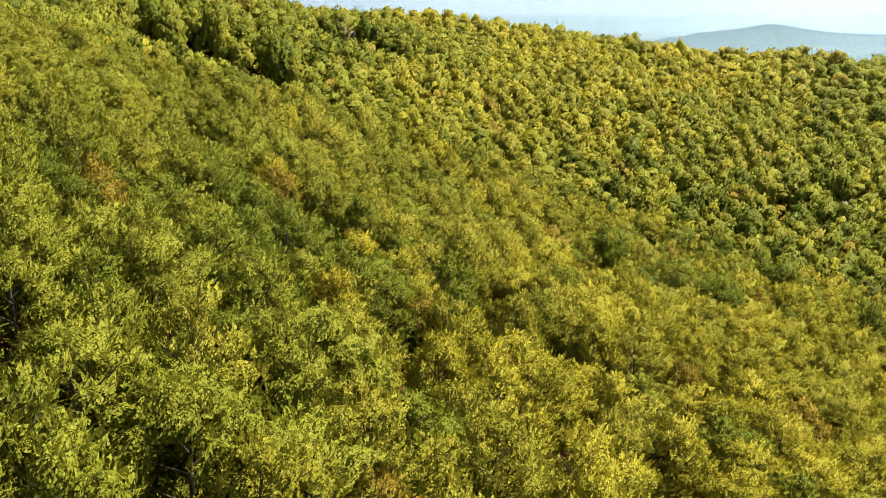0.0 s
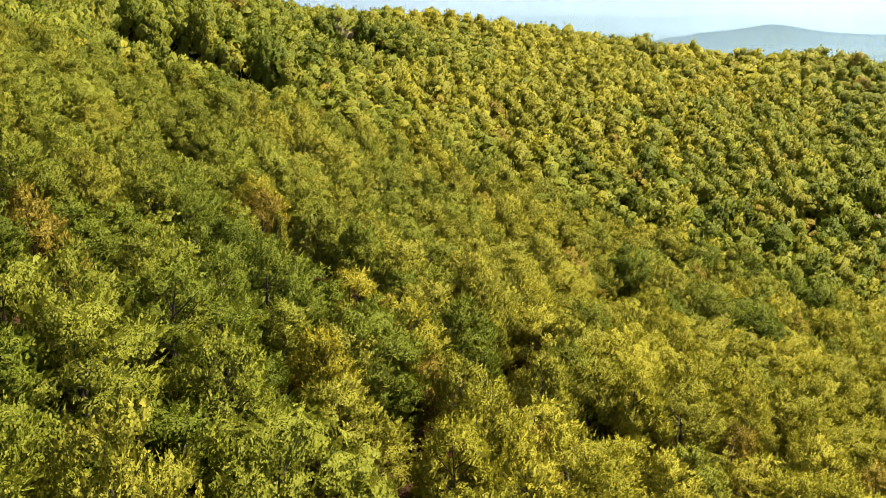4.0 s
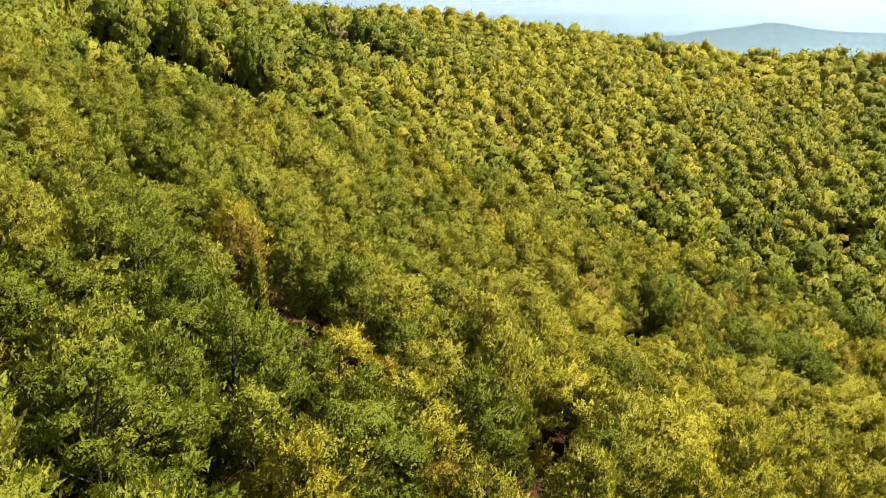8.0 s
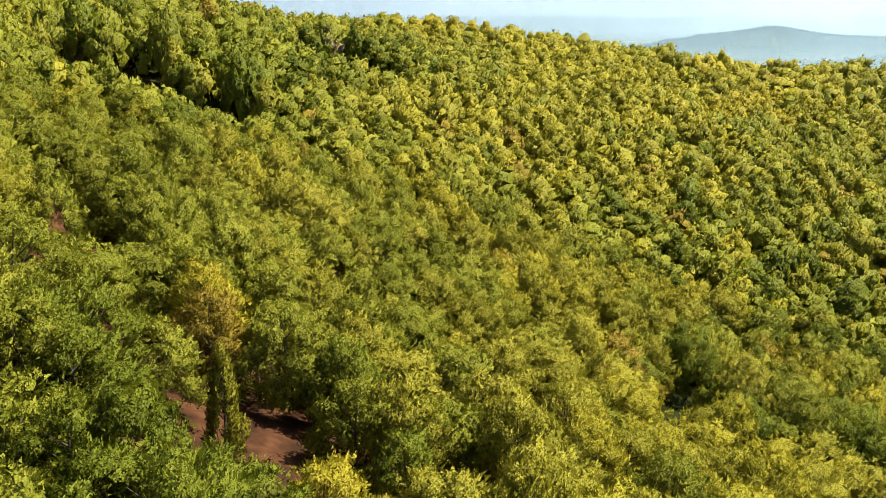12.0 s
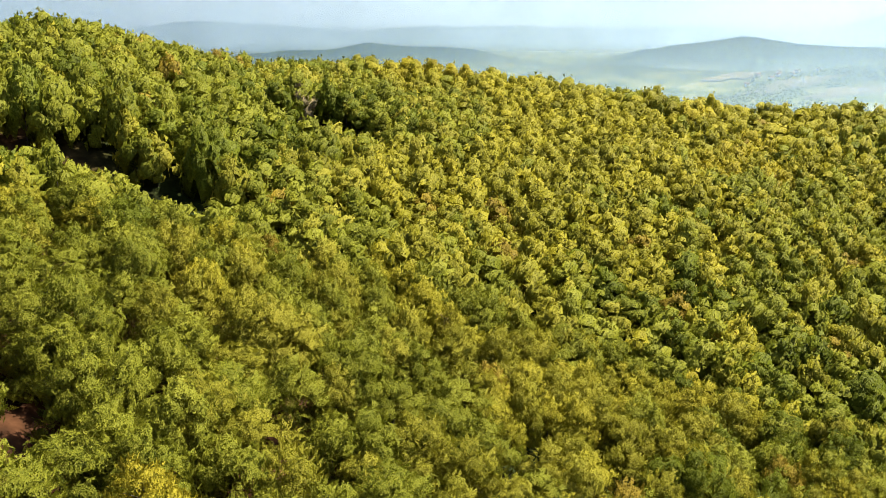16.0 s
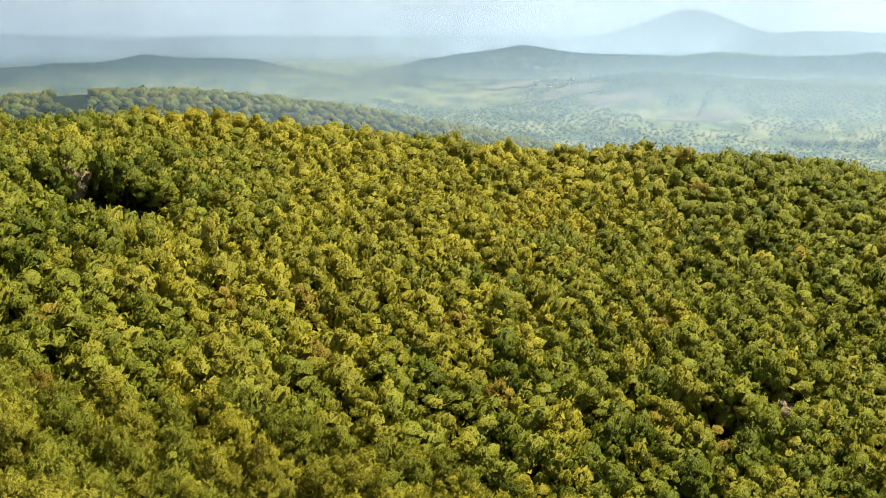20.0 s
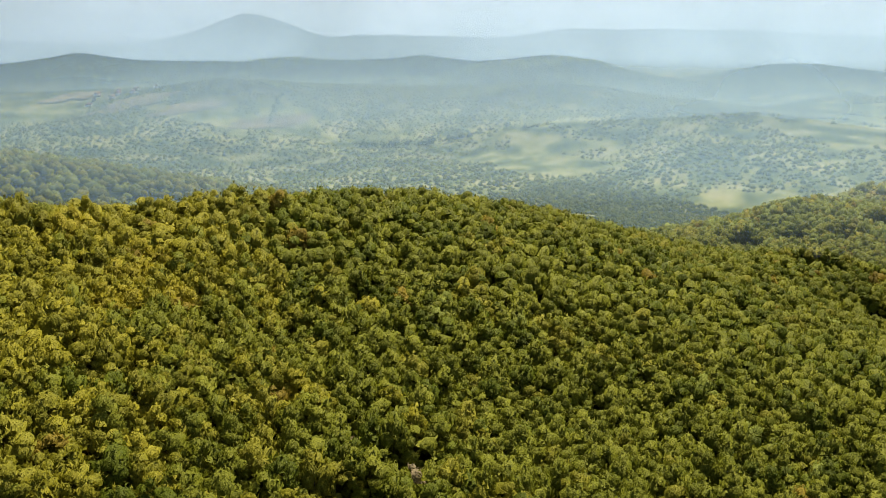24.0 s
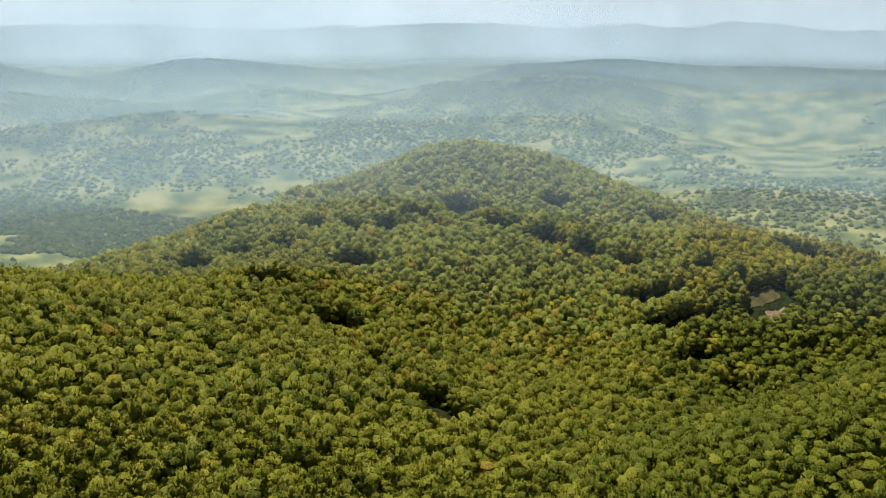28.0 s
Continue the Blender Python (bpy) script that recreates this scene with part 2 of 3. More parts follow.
# knolls and hollows of the mountain: centre, height, reach
KNOLLS = [
    (385, 395, -9.6, 42), (85, 320, -4.7, 42), (565, 95, -11.3, 42), (190, 335, -3.9, 42), (565, 65, -13.4, 42), (565, 170, -5.4, 42),
    (-5, 320, -2.4, 42), (430, 350, 3.6, 26), (565, 50, -11.1, 42), (400, 395, -4.0, 26), (10, 95, 2.1, 26), (505, 320, -2.3, 42),
    (310, 245, -3.3, 42), (145, 350, -1.8, 16), (235, 335, -1.8, 42), (-50, 335, -2.4, 16), (40, 170, -2.1, 26), (565, 155, -2.6, 42),
    (145, 215, -2.6, 26), (310, 245, -2.6, 26), (-80, 275, 1.8, 26), (430, 365, 1.6, 26), (550, 260, 1.7, 26),
]
SPUR_KNOLLS = [
    (370, 245, -5.9, 75), (445, 155, 11.2, 50), (565, 290, -3.7, 75), (565, 50, -3.7, 75), (370, 230, -2.8, 50), (565, 305, -6.7, 36),
    (445, 245, -2.4, 36), (430, 305, 2.8, 36), (250, 170, 2.0, 50), (520, 245, 3.8, 36), (565, 290, -4.8, 36), (460, 155, 2.0, 50),
    (115, 290, -1.6, 36), (40, 335, -0.7, 36), (460, 365, 1.6, 36), (460, 245, -1.7, 36),
]
SPUR_CREST = [
    (560, 300, 9.8, 55), (600, 180, -6.4, 36), (580, 280, 4.6, 36), (620, 140, -1.9, 80), (380, 200, -2.1, 55), (600, 280, 2.2, 36),
    (420, 420, -1.1, 36), (380, 200, -1.9, 36), (440, 300, 1.4, 55), (620, 60, -1.3, 36), (620, 200, -1.5, 36), (360, 200, -1.4, 36),
    (540, 320, 1.0, 36), (440, 280, 1.3, 36),
]


def value_noise(x, y, cell, seed=0):
    """Smooth noise, -1 to 1, with bumps about as wide as cell."""
    x, y = np.asarray(x, float) / cell, np.asarray(y, float) / cell
    i, j = np.floor(x).astype(np.int64), np.floor(y).astype(np.int64)
    u, v = x - i, y - j
    u, v = u * u * (3 - 2 * u), v * v * (3 - 2 * v)

    def lattice(a, b):
        h = (a * 374761393 + b * 668265263 + seed * 974634777) & 0x7FFFFFFF
        h = ((h ^ (h >> 13)) * 1274126177) & 0x7FFFFFFF
        return ((h ^ (h >> 16)) & 0xFFFF) / 32767.5 - 1

    top = lattice(i, j) * (1 - u) + lattice(i + 1, j) * u
    low = lattice(i, j + 1) * (1 - u) + lattice(i + 1, j + 1) * u
    return top * (1 - v) + low * v


def hill(x, y, cx, cy, height, rx, ry):
    return height * np.exp(-(((x - cx) / rx) ** 2) - ((y - cy) / ry) ** 2)


def ground_height(x, y):
    """The mountain side with its bowl, crest, saddle and spur; behind it wooded ridges and a wide valley that climbs to far ranges."""
    x, y = np.asarray(x, float), np.asarray(y, float)
    dx = np.maximum(np.maximum(x - 500, -220 - x), 0)
    dy = np.maximum(np.maximum(y - 345, -260 - y), 0)
    q = np.clip(np.hypot(dx / 520, dy / 560), 0, 1)
    z = 50 - 200 * (1 - (1 - q) ** 2)
    bx = np.exp(-(((x[..., None] - LAND_X) / 76.0) ** 2))
    by = np.exp(-(((y[..., None] - LAND_Y) / 68.0) ** 2))
    z = z + np.einsum("...j,...i,ji->...", by, bx, LAND_LIFT) - CROWN_TOP
    z = z + hill(x, y, -66, 365, -15, 38, 32) + hill(x, y, 475, 50, -12, 50, 40)
    z = z + hill(x, y, 425, 200, 13, 45, 38) + hill(x, y, 340, 95, -9, 55, 28) + hill(x, y, 565, 45, -24, 60, 65)
    z = z + hill(x, y, 455, 287, -8, 35, 42) + hill(x, y, 494, 296, -9, 42, 34) + hill(x, y, 545, 190, -6, 45, 42) + hill(x, y, 462, 226, 8, 36, 34)
    z = z + hill(x, y, -22, 260, -6, 15, 10) + hill(x, y, -50, 213, -5, 17, 9)
    for kx, ky, high, reach in KNOLLS + SPUR_KNOLLS:
        z = z + hill(x, y, kx, ky, high, reach, reach)
    far = np.hypot(x - 100, y - 150)
    out = np.clip((far - 700) / 900, 0, 1)
    climb = np.clip(far - 1250, 0, 1000)
    z = z + 0.11 * climb + 0.022 * np.maximum(far - 2250, 0)
    z = z + climb / 1000 * (44 * value_noise(x, y, 520, 6) - 30 * np.abs(value_noise(x, y, 300, 7)) + 12)
    z = z + out * (14 * value_noise(x, y, 420, 1) + 10 * value_noise(x, y, 170, 2))
    z = z + hill(x, y, -160, 1400, 145, 420, 260) + hill(x, y, -70, 940, 204, 720, 220) + hill(x, y, 1263, 2840, 12, 800, 300)
    z = z + hill(x, y, 1350, 0, 50, 430, 420) + hill(x, y, 1500, 900, 30, 350, 260)
    z = z + hill(x, y, 3300, 3000, 55, 1500, 900) + hill(x, y, 4200, 800, 70, 900, 1200) + hill(x, y, 2200, 4200, 150, 260, 260)
    # the even flank of the spur, rising to its crest
    u, v = (x - 440) / 100, (y - 220) / 100
    flank = 23.7 + 9.06 * u + 15.69 * v + 5.55 * u * u - 8.62 * u * v - 11.47 * v * v
    share = np.exp(-((((x - 485) / 160) ** 2 + ((y - 225) / 95) ** 2) ** 2))
    z = z * (1 - share) + flank * share
    for kx, ky, high, reach in SPUR_CREST:
        z = z + hill(x, y, kx, ky, high, reach, reach)
    return z


def mesh_object(name, verts, faces, mats, parent=None, slots=None, normals=None, tints=None, own=0.0):
    """A mesh from arrays of corners and of faces that all have the same number of corners."""
    me = bpy.data.meshes.new(name)
    verts, faces = np.asarray(verts, np.float32), np.asarray(faces, np.int32)
    k = faces.shape[1]
    me.vertices.add(len(verts))
    me.vertices.foreach_set("co", verts.ravel())
    me.loops.add(faces.size)
    me.loops.foreach_set("vertex_index", faces.ravel())
    me.polygons.add(len(faces))
    me.polygons.foreach_set("loop_start", np.arange(0, faces.size, k, dtype=np.int32))
    for m in mats:
        me.materials.append(m)
    if slots is not None:
        me.polygons.foreach_set("material_index", np.asarray(slots, np.int32))
    me.update(calc_edges=True)
    if normals is not None:
        me.attributes.new("custom_normal", "FLOAT_VECTOR", "POINT").data.foreach_set("vector", np.asarray(normals, np.float32).ravel())
    if tints is not None:
        me.attributes.new("tint", "FLOAT", "POINT").data.foreach_set("value", np.asarray(tints, np.float32).ravel())
        me.attributes.new("own", "FLOAT", "POINT").data.foreach_set("value", np.full(len(verts), own, np.float32))
    ob = new(name, me)
    ob.parent = parent
    return ob


def grid_faces(nx, ny):
    a = (np.arange(ny - 1)[:, None] * nx + np.arange(nx - 1)).ravel()
    return np.stack([a, a + 1, a + nx + 1, a + nx], 1)


def spread(low, high, step, reach, steps):
    """Even steps from low to high, and ever wider ones out to reach on both sides."""
    out = np.linspace(0, 1, steps + 1)[1:] ** 2.2
    return np.concatenate([(low - out * (reach + low))[::-1], np.arange(low, high, step), high + out * (reach - high)])


gx, gy = spread(-150, 660, 5.0, 4850, 60), spread(-60, 420, 5.0, 4850, 60)
mx, my = np.meshgrid(gx, gy)
mz = ground_height(mx, my) + 0.35 * value_noise(mx, my, 7.0, 5)
ground = mesh_object("ground", np.stack([mx, my, mz], -1).reshape(-1, 3), grid_faces(len(gx), len(gy)), [ground_material()])
ground.data.polygons.foreach_set("use_smooth", np.ones(len(ground.data.polygons), bool))
tagged(ground, "brown leaf-littered forest floor falling to a grassy valley", "ground", kind="structure")


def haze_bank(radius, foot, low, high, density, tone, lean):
    """A coloured sheet that stands in for haze round the mountain; the two farthest lean in, which lets the sun
    brighten them.
    """
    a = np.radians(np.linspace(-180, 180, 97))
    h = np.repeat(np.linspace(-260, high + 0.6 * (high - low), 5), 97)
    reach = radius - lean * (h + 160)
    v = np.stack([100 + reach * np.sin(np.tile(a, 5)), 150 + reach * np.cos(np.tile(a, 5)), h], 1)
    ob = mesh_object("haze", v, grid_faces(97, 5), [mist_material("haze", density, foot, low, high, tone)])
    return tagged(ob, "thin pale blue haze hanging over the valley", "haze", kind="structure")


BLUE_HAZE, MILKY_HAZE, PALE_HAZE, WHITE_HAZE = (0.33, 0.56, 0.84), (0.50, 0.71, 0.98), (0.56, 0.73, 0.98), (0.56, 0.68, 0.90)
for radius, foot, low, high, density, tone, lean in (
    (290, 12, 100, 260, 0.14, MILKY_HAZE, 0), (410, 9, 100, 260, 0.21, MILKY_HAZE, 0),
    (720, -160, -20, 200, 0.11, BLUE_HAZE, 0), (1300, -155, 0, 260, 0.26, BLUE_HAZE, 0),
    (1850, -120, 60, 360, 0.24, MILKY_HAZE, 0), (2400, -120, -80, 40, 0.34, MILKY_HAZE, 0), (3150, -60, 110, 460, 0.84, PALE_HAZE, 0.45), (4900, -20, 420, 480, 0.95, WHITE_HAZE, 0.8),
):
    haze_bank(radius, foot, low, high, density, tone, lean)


# ---- trees ----
def unit(v):
    return v / np.maximum(np.linalg.norm(v, axis=-1, keepdims=True), 1e-6)


def tuft_ball(sides):
    """Ways and triangles of a dome that wraps a tuft of leaves."""
    o = [(0.0, 0.0, 1.0)]
    for ring, tilt in enumerate((48, 104)):
        for k in range(sides):
            th = 2 * math.pi * (k + 0.5 * ring) / sides
            o.append((math.sin(radians(tilt)) * math.cos(th), math.sin(radians(tilt)) * math.sin(th), math.cos(radians(tilt))))
    f = []
    for k in range(sides):
        n = (k + 1) % sides
        f += [(0, 1 + k, 1 + n), (1 + k, 1 + sides + k, 1 + n), (1 + n, 1 + sides + k, 1 + sides + n)]
    return np.array(o), np.array(f)


def crown_template(seed, kind, clumps, sides, leaves, blade):
    """A tree 1 m high with a crown 1 m wide: leafy tufts set round a lobed crown, each with sprays of leaves, and the stem.
    kind: 'spray' is a beech, tapering, with upswept twigs, 'oak' a rounded crown, 'cone' a slim birch.
    Gives corners, triangles, outward ways, shades and the number of triangles that are foliage."""
    rng = np.random.default_rng(seed)
    low, taper, blunt, half = {"spray": (0.06, 2.3, 0.74, 0.50), "oak": (0.14, 2.6, 0.66, 0.50), "cone": (0.08, 1.1, 0.85, 0.36)}[kind]
    u = np.linspace(0, 1, 200)
    girth = half * np.maximum(1 - u**taper, 0) ** blunt * np.minimum(1, 0.35 + u / 0.2)
    share = np.cumsum(girth + 0.04)
    at_u = np.interp((np.arange(clumps) + rng.uniform(0.2, 0.8, clumps)) / clumps, share / share[-1], u)
    at_u[-1] = 0.95
    turn = np.arange(clumps) * 2.39996 + rng.uniform(-0.5, 0.5, clumps)
    ring = np.interp(at_u, u, girth)
    lobe = 1 + 0.16 * np.cos(3 * turn + rng.uniform(0, 6)) + 0.14 * np.cos(2 * turn + 5 * at_u + rng.uniform(0, 6)) + rng.uniform(-0.16, 0.12, clumps)
    centre = np.stack([np.cos(turn) * ring * lobe * 0.80, np.sin(turn) * ring * lobe * 0.80, low + (0.97 - low) * at_u], 1)
    way = unit(np.stack([np.cos(turn), np.sin(turn), -0.25 + 2.2 * at_u**1.5], 1))
    ball, tri = tuft_ball(sides)
    vs, fs, os, ts, base = [], [], [], [], 0
    flat_tuft = {"spray": np.array([1.15, 1.15, 0.70]), "oak": np.array([1.08, 1.08, 0.85]), "cone": np.array([0.8, 0.8, 1.0])}[kind]
    for c, w in zip(centre, way):
        size = {"spray": 0.86, "oak": 0.88, "cone": 0.62}[kind] / math.sqrt(clumps) * rng.uniform(0.75, 1.3)
        tint = rng.uniform()
        lean = unit(w + np.array([0, 0, 0.4]))
        s = unit(np.cross(lean, rng.normal(size=3)))
        t = np.cross(lean, s)
        d = ball[:, :1] * s + ball[:, 1:2] * t + ball[:, 2:] * lean
        vs.append(c + d * flat_tuft * size * rng.uniform(0.66, 1.0, (len(d), 1)) * (0.84 if leaves > 12 else 0.97))
        fs.append(tri + base)
        os.append(unit(d * 0.7 + w * 0.65))
        ts.append(np.full(len(d), 0.85 * tint))
        base += len(d)
        if leaves:
            d = unit(rng.normal(size=(leaves, 3)) + lean * 0.9)
            at = c + d * flat_tuft * size * rng.uniform(0.72, 1.12, (leaves, 1))
            shake = rng.normal(size=(leaves, 3))
            if kind == "oak":
                face = unit(d + 0.4 * shake)
                lift = np.array([0, 0, 1.0]) + 0.7 * rng.normal(size=(leaves, 3))
                along = unit(unit(lift - (lift * face).sum(1, keepdims=True) * face) + face * 0.3)
            else:
                along = unit(d * np.array([0.9, 0.9, 0.4]) + np.array([0, 0, 0.55]) + 0.34 * shake)
            side = unit(np.cross(along, d + 0.6 * rng.normal(size=(leaves, 3))))
            length = blade * rng.uniform(0.7, 1.4, (leaves, 1))
            a, e = along * length, side * length * (0.50 if kind == "oak" else 0.34)
            vs.append(np.stack([at - a * 0.35 - e, at - a * 0.2 + e, at + a * 0.65], 1).reshape(-1, 3))
            fs.append(np.arange(3 * leaves).reshape(-1, 3) + base)
            os.append(np.repeat(unit(d * 0.65 + w * 0.65 + along * 0.1), 3, 0))
            ts.append(np.repeat(np.clip(0.85 * tint + rng.uniform(0, 0.25, leaves), 0, 1), 3))
            base += 3 * leaves
    foliage = sum(len(f) for f in fs)
    sv, sf = tube((0, 0, -0.08), (0.01, 0, 0.45), 0.020, 0.012, 3)
    vs.append(sv)
    fs.append(np.concatenate([sf[:, [0, 1, 2]], sf[:, [0, 2, 3]]]) + base)
    os.append(unit(sv * np.array([1, 1, 0]) + 1e-6))
    ts.append(np.full(len(sv), 0.5))
    return np.concatenate(vs), np.concatenate(fs), np.concatenate(os), np.concatenate(ts), foliage


def tube(a, b, ra, rb, n=6):
    a, b = np.array(a, float), np.array(b, float)
    w = unit(b - a)
    s = unit(np.cross(w, (0.31, 0.9, 0.2)))
    t = np.cross(w, s)
    th = np.arange(n) * 2 * math.pi / n
    ring = np.cos(th)[:, None] * s + np.sin(th)[:, None] * t
    v = np.concatenate([a + ring * ra, b + ring * rb])
    k = np.arange(n)
    return v, np.stack([k, (k + 1) % n, (k + 1) % n + n, k + n], 1)


def joined(pieces):
    vs, fs, base = [], [], 0
    for v, f in pieces:
        vs.append(v)
        fs.append(f + base)
        base += len(v)
    return np.concatenate(vs), np.concatenate(fs)


def trunk_template(seed):
    """A tapered stem, bent a little, with limbs that reach up into the crown."""
    rng = np.random.default_rng(seed)
    joints = [np.array([0, 0, -0.06]), np.array([0.01, 0, 0.2]), np.array([rng.uniform(-0.03, 0.03), rng.uniform(-0.03, 0.03), 0.5]), np.array([rng.uniform(-0.05, 0.05), 0, 0.85])]
    radii = [0.026, 0.018, 0.013, 0.004]
    pieces = [tube(joints[i], joints[i + 1], radii[i], radii[i + 1]) for i in range(3)]
    for k in range(8):
        th, h = k * 2.4 + rng.uniform(-0.4, 0.4), 0.24 + 0.06 * k
        root = np.array([0.01, 0, h])
        tip = root + np.array([math.cos(th) * 0.27, math.sin(th) * 0.27, rng.uniform(0.14, 0.26)])
        pieces.append(tube(root, tip, 0.008, 0.002, 5))
    return joined(pieces)


# gaps in the wood on the saddle and the spur: centre, half length, half width, turn
SPUR_GAPS = [
    (374, 335, 11.0, 7.4, 31), (393, 319, 11.0, 5.9, 28), (402, 303, 11.0, 4.9, 25), (437, 303, 11.0, 5.2, 24), (445, 286, 11.0, 5.2, 22), (457,
    271, 11.0, 5.8, 20), (396, 264, 9.4, 9.3, 21), (346, 282, 8.3, 8.7, 26), (479, 262, 7.4, 7.2, 18), (498, 244, 9.4, 8.0, 15), (323, 245, 7.6,
    7.9, 23), (294, 218, 11.0, 4.1, 20), (281, 206, 7.8, 3.5, 19), (264, 186, 11.0, 8.4, 16),
]
# gaps beyond the spur: centre, half length, half width, turn
RIDGE_GAPS = [
    (483, 193, 8.9, 6.5, 11), (481, 172, 10.4, 6.7, 8), (477, 149, 6.8, 6.9, 6), (454, 114, 8.2, 6.6, 2), (435, 134, 8.5, 13.8, 5), (406, 125,
    7.4, 12.0, 4), (548, 143, 9.2, 7.8, 4), (511, 110, 11.0, 9.7, 0), (602, 59, 7.6, 12.2, -2), (438, 54, 11.0, 12.3, -7), (530, 198, 8.3, 7.6,
    10), (488, 221, 6.2, 7.2, 13), (376, 113, 6.3, 6.4, 3), (357, 99, 5.7, 5.0, 0), (410, 87, 15.0, 9.5, -3),
]
# hollows of the mountain side: centre, half length, half width, turn
HOLLOWS = [
    (-20, 268, 8.1, 9.4, 94), (-41, 209, 11.5, 7.9, 104), (-57, 216, 6.7, 8.1, 106), (-63, 209, 8.7, 5.2, 111), (77, 217, 3.7, 5.5, 61), (96, 223, 3.4, 3.1, 52),
]
# bare spots on the near slope: centre, half length, half width, turn
NEAR_GAPS = [
    (-14.5, 109, 9.0, 5.6, 100), (-24, 118, 4.8, 3.1, 105), (-41, 146, 3.8, 3.1, 108), (27, 154, 8.9, 3.1, 75), (-30, 115, 3.1, 3.2, -55), (-25,
    87, 3.1, 3.1, 107), (-16, 114, 7.3, 3.1, 99), (-26, 126, 3.1, 3.1, 97), (-6, 73, 3.1, 3.1, 94), (-8, 58, 3.1, 3.2,
    -76), (-27, 74, 3.1, 3.6, 105), (31, 95, 5.5, 3.7, 72), (-36, 138, 6.0, 3.2, 111), (-46, 180, 5.6, 3.1, 109), (-36,
    160, 3.5, 3.1, 107),
]
CLEARINGS = SPUR_GAPS + RIDGE_GAPS + HOLLOWS + NEAR_GAPS


def open_ground(x, y):
    """True where the wood has a gap."""
    gone = np.zeros(np.shape(x), bool)
    for cx, cy, rx, ry, turn in CLEARINGS:
        c, s = math.cos(radians(turn)), math.sin(radians(turn))
        u, v = (x - cx) * c + (y - cy) * s, -(x - cx) * s + (y - cy) * c
        gone |= (u / rx) ** 2 + (v / ry) ** 2 < 1
    return gone


def stand(x0, x1, y0, y1, step, seed):
    """Stems of a natural wood: a shaken lattice of places."""
    rng = np.random.default_rng(seed)
    x, y = np.meshgrid(np.arange(float(x0), x1, step), np.arange(float(y0), y1, step * 0.87))
    x[1::2] += step / 2
    x, y = x.ravel() + rng.uniform(-0.42, 0.42, x.size) * step, y.ravel() + rng.uniform(-0.42, 0.42, x.size) * step
    return x, y


def species(x, y, rng):
    """Which kind of leaf grows where: gold and yellow on the near slope, olive and green beyond, pale on the spur, deep
    green in the gully.
    """
    n = len(x)
    patch = value_noise(x, y, 42, 11) + 0.5 * value_noise(x, y, 15, 12) + 0.35 * np.clip((190 - y) / 60, 0, 1) * np.clip((x - 5) / 30, -1.4, 1.3)
    # weight of the green leaves, by noise and by place
    greening = value_noise(x, y, 34, 13) + 0.5 * value_noise(x, y, 12, 14) + 1.15 * np.clip((-1 - x) / 20, 0, 1) * np.clip((190 - y) / 40, 0.4, 1) + 0.42 * np.clip((x - 100) / 60, 0, 1) * np.clip((400 - x) / 60, 0, 1) - 0.35 * np.clip((x - 5) / 30, 0, 1) * np.clip((110 - x) / 30, 0, 1) + 0.9 * np.clip((x - 150) / 50, 0, 1) * np.clip((190 - y) / 50, 0, 1) * np.clip((430 - x) / 40, 0, 1)
    r, lone = rng.uniform(size=n), rng.uniform(size=n)
    sp = np.where(r + 0.35 * patch < 0.28 + 0.22 * np.clip((np.hypot(x, y - 100) - 90) / 120, 0, 1), OLIVE, YELLOW)
    sp = np.where((patch > 0.8 + 0.5 * np.clip((x - 110) / 50, 0, 1)) & (r < 0.5), GOLD, sp)
    sp = np.where(greening + 0.5 * r > 0.62, np.where(r < 0.45, OLIVE, GREEN), sp)
    sp = np.where(greening + 0.4 * r > 1.15, np.where((r < 0.6) | (y < 185), GREEN, DEEP), sp)
    sp = np.where(lone < 0.013, RUSSET, sp)
    sp = np.where((lone > 0.013) & (lone < 0.06), GREEN, sp)
    # sunlit, hazy brightness of the spur is put into pale leaf colour
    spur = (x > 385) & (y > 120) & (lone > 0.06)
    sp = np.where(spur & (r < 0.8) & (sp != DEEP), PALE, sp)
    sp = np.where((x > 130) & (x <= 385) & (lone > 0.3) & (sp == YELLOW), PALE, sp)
    # mellow leaves give way to darker greens below the crest
    turning = np.clip((x - 0.9 * (y - 235) - 22) / 70, 0, 1) * np.clip((400 - x) / 60, 0, 1) * np.clip((y + 0.5 * (x - 60) - 165) / 30, 0, 1)
    mellow = (sp == YELLOW) | (sp == GOLD) | (sp == OLIVE) | (sp == PALE)
    sp = np.where((lone > 0.06) & (lone < 0.06 + 0.85 * turning) & mellow, np.where(r < 0.62, GREEN, np.where(r < 0.86, DEEP, OLIVE)), sp)
    upper = np.clip((-22 - x) / 25, 0, 1) * np.clip((y - 130) / 30, 0, 1)
    sp = np.where((lone > 0.06) & (lone < 0.06 + 0.8 * upper) & mellow, np.where(r < 0.55, GREEN, np.where(r < 0.75, DEEP, OLIVE)), sp)
    gully = np.clip((x - 140) / 40, 0, 1) * np.clip((150 - 0.12 * (x - 300) - y) / 35, 0, 1) * np.clip((450 - x) / 40, 0, 1)
    sp = np.where(lone < gully, np.where(r < 0.12, GREEN, DEEP), sp)
    # mostly deep green leaves in a patch left of the near slope
    dark_zone = np.exp(-(((x + 21) / 12) ** 2) - ((y - 86) / 22) ** 2)
    sp = np.where(lone > 1 - 1.1 * dark_zone, np.where(r < 0.2, GREEN, DEEP), sp)
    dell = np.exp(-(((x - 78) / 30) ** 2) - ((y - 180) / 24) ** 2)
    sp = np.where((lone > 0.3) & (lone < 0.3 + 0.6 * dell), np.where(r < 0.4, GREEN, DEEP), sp)
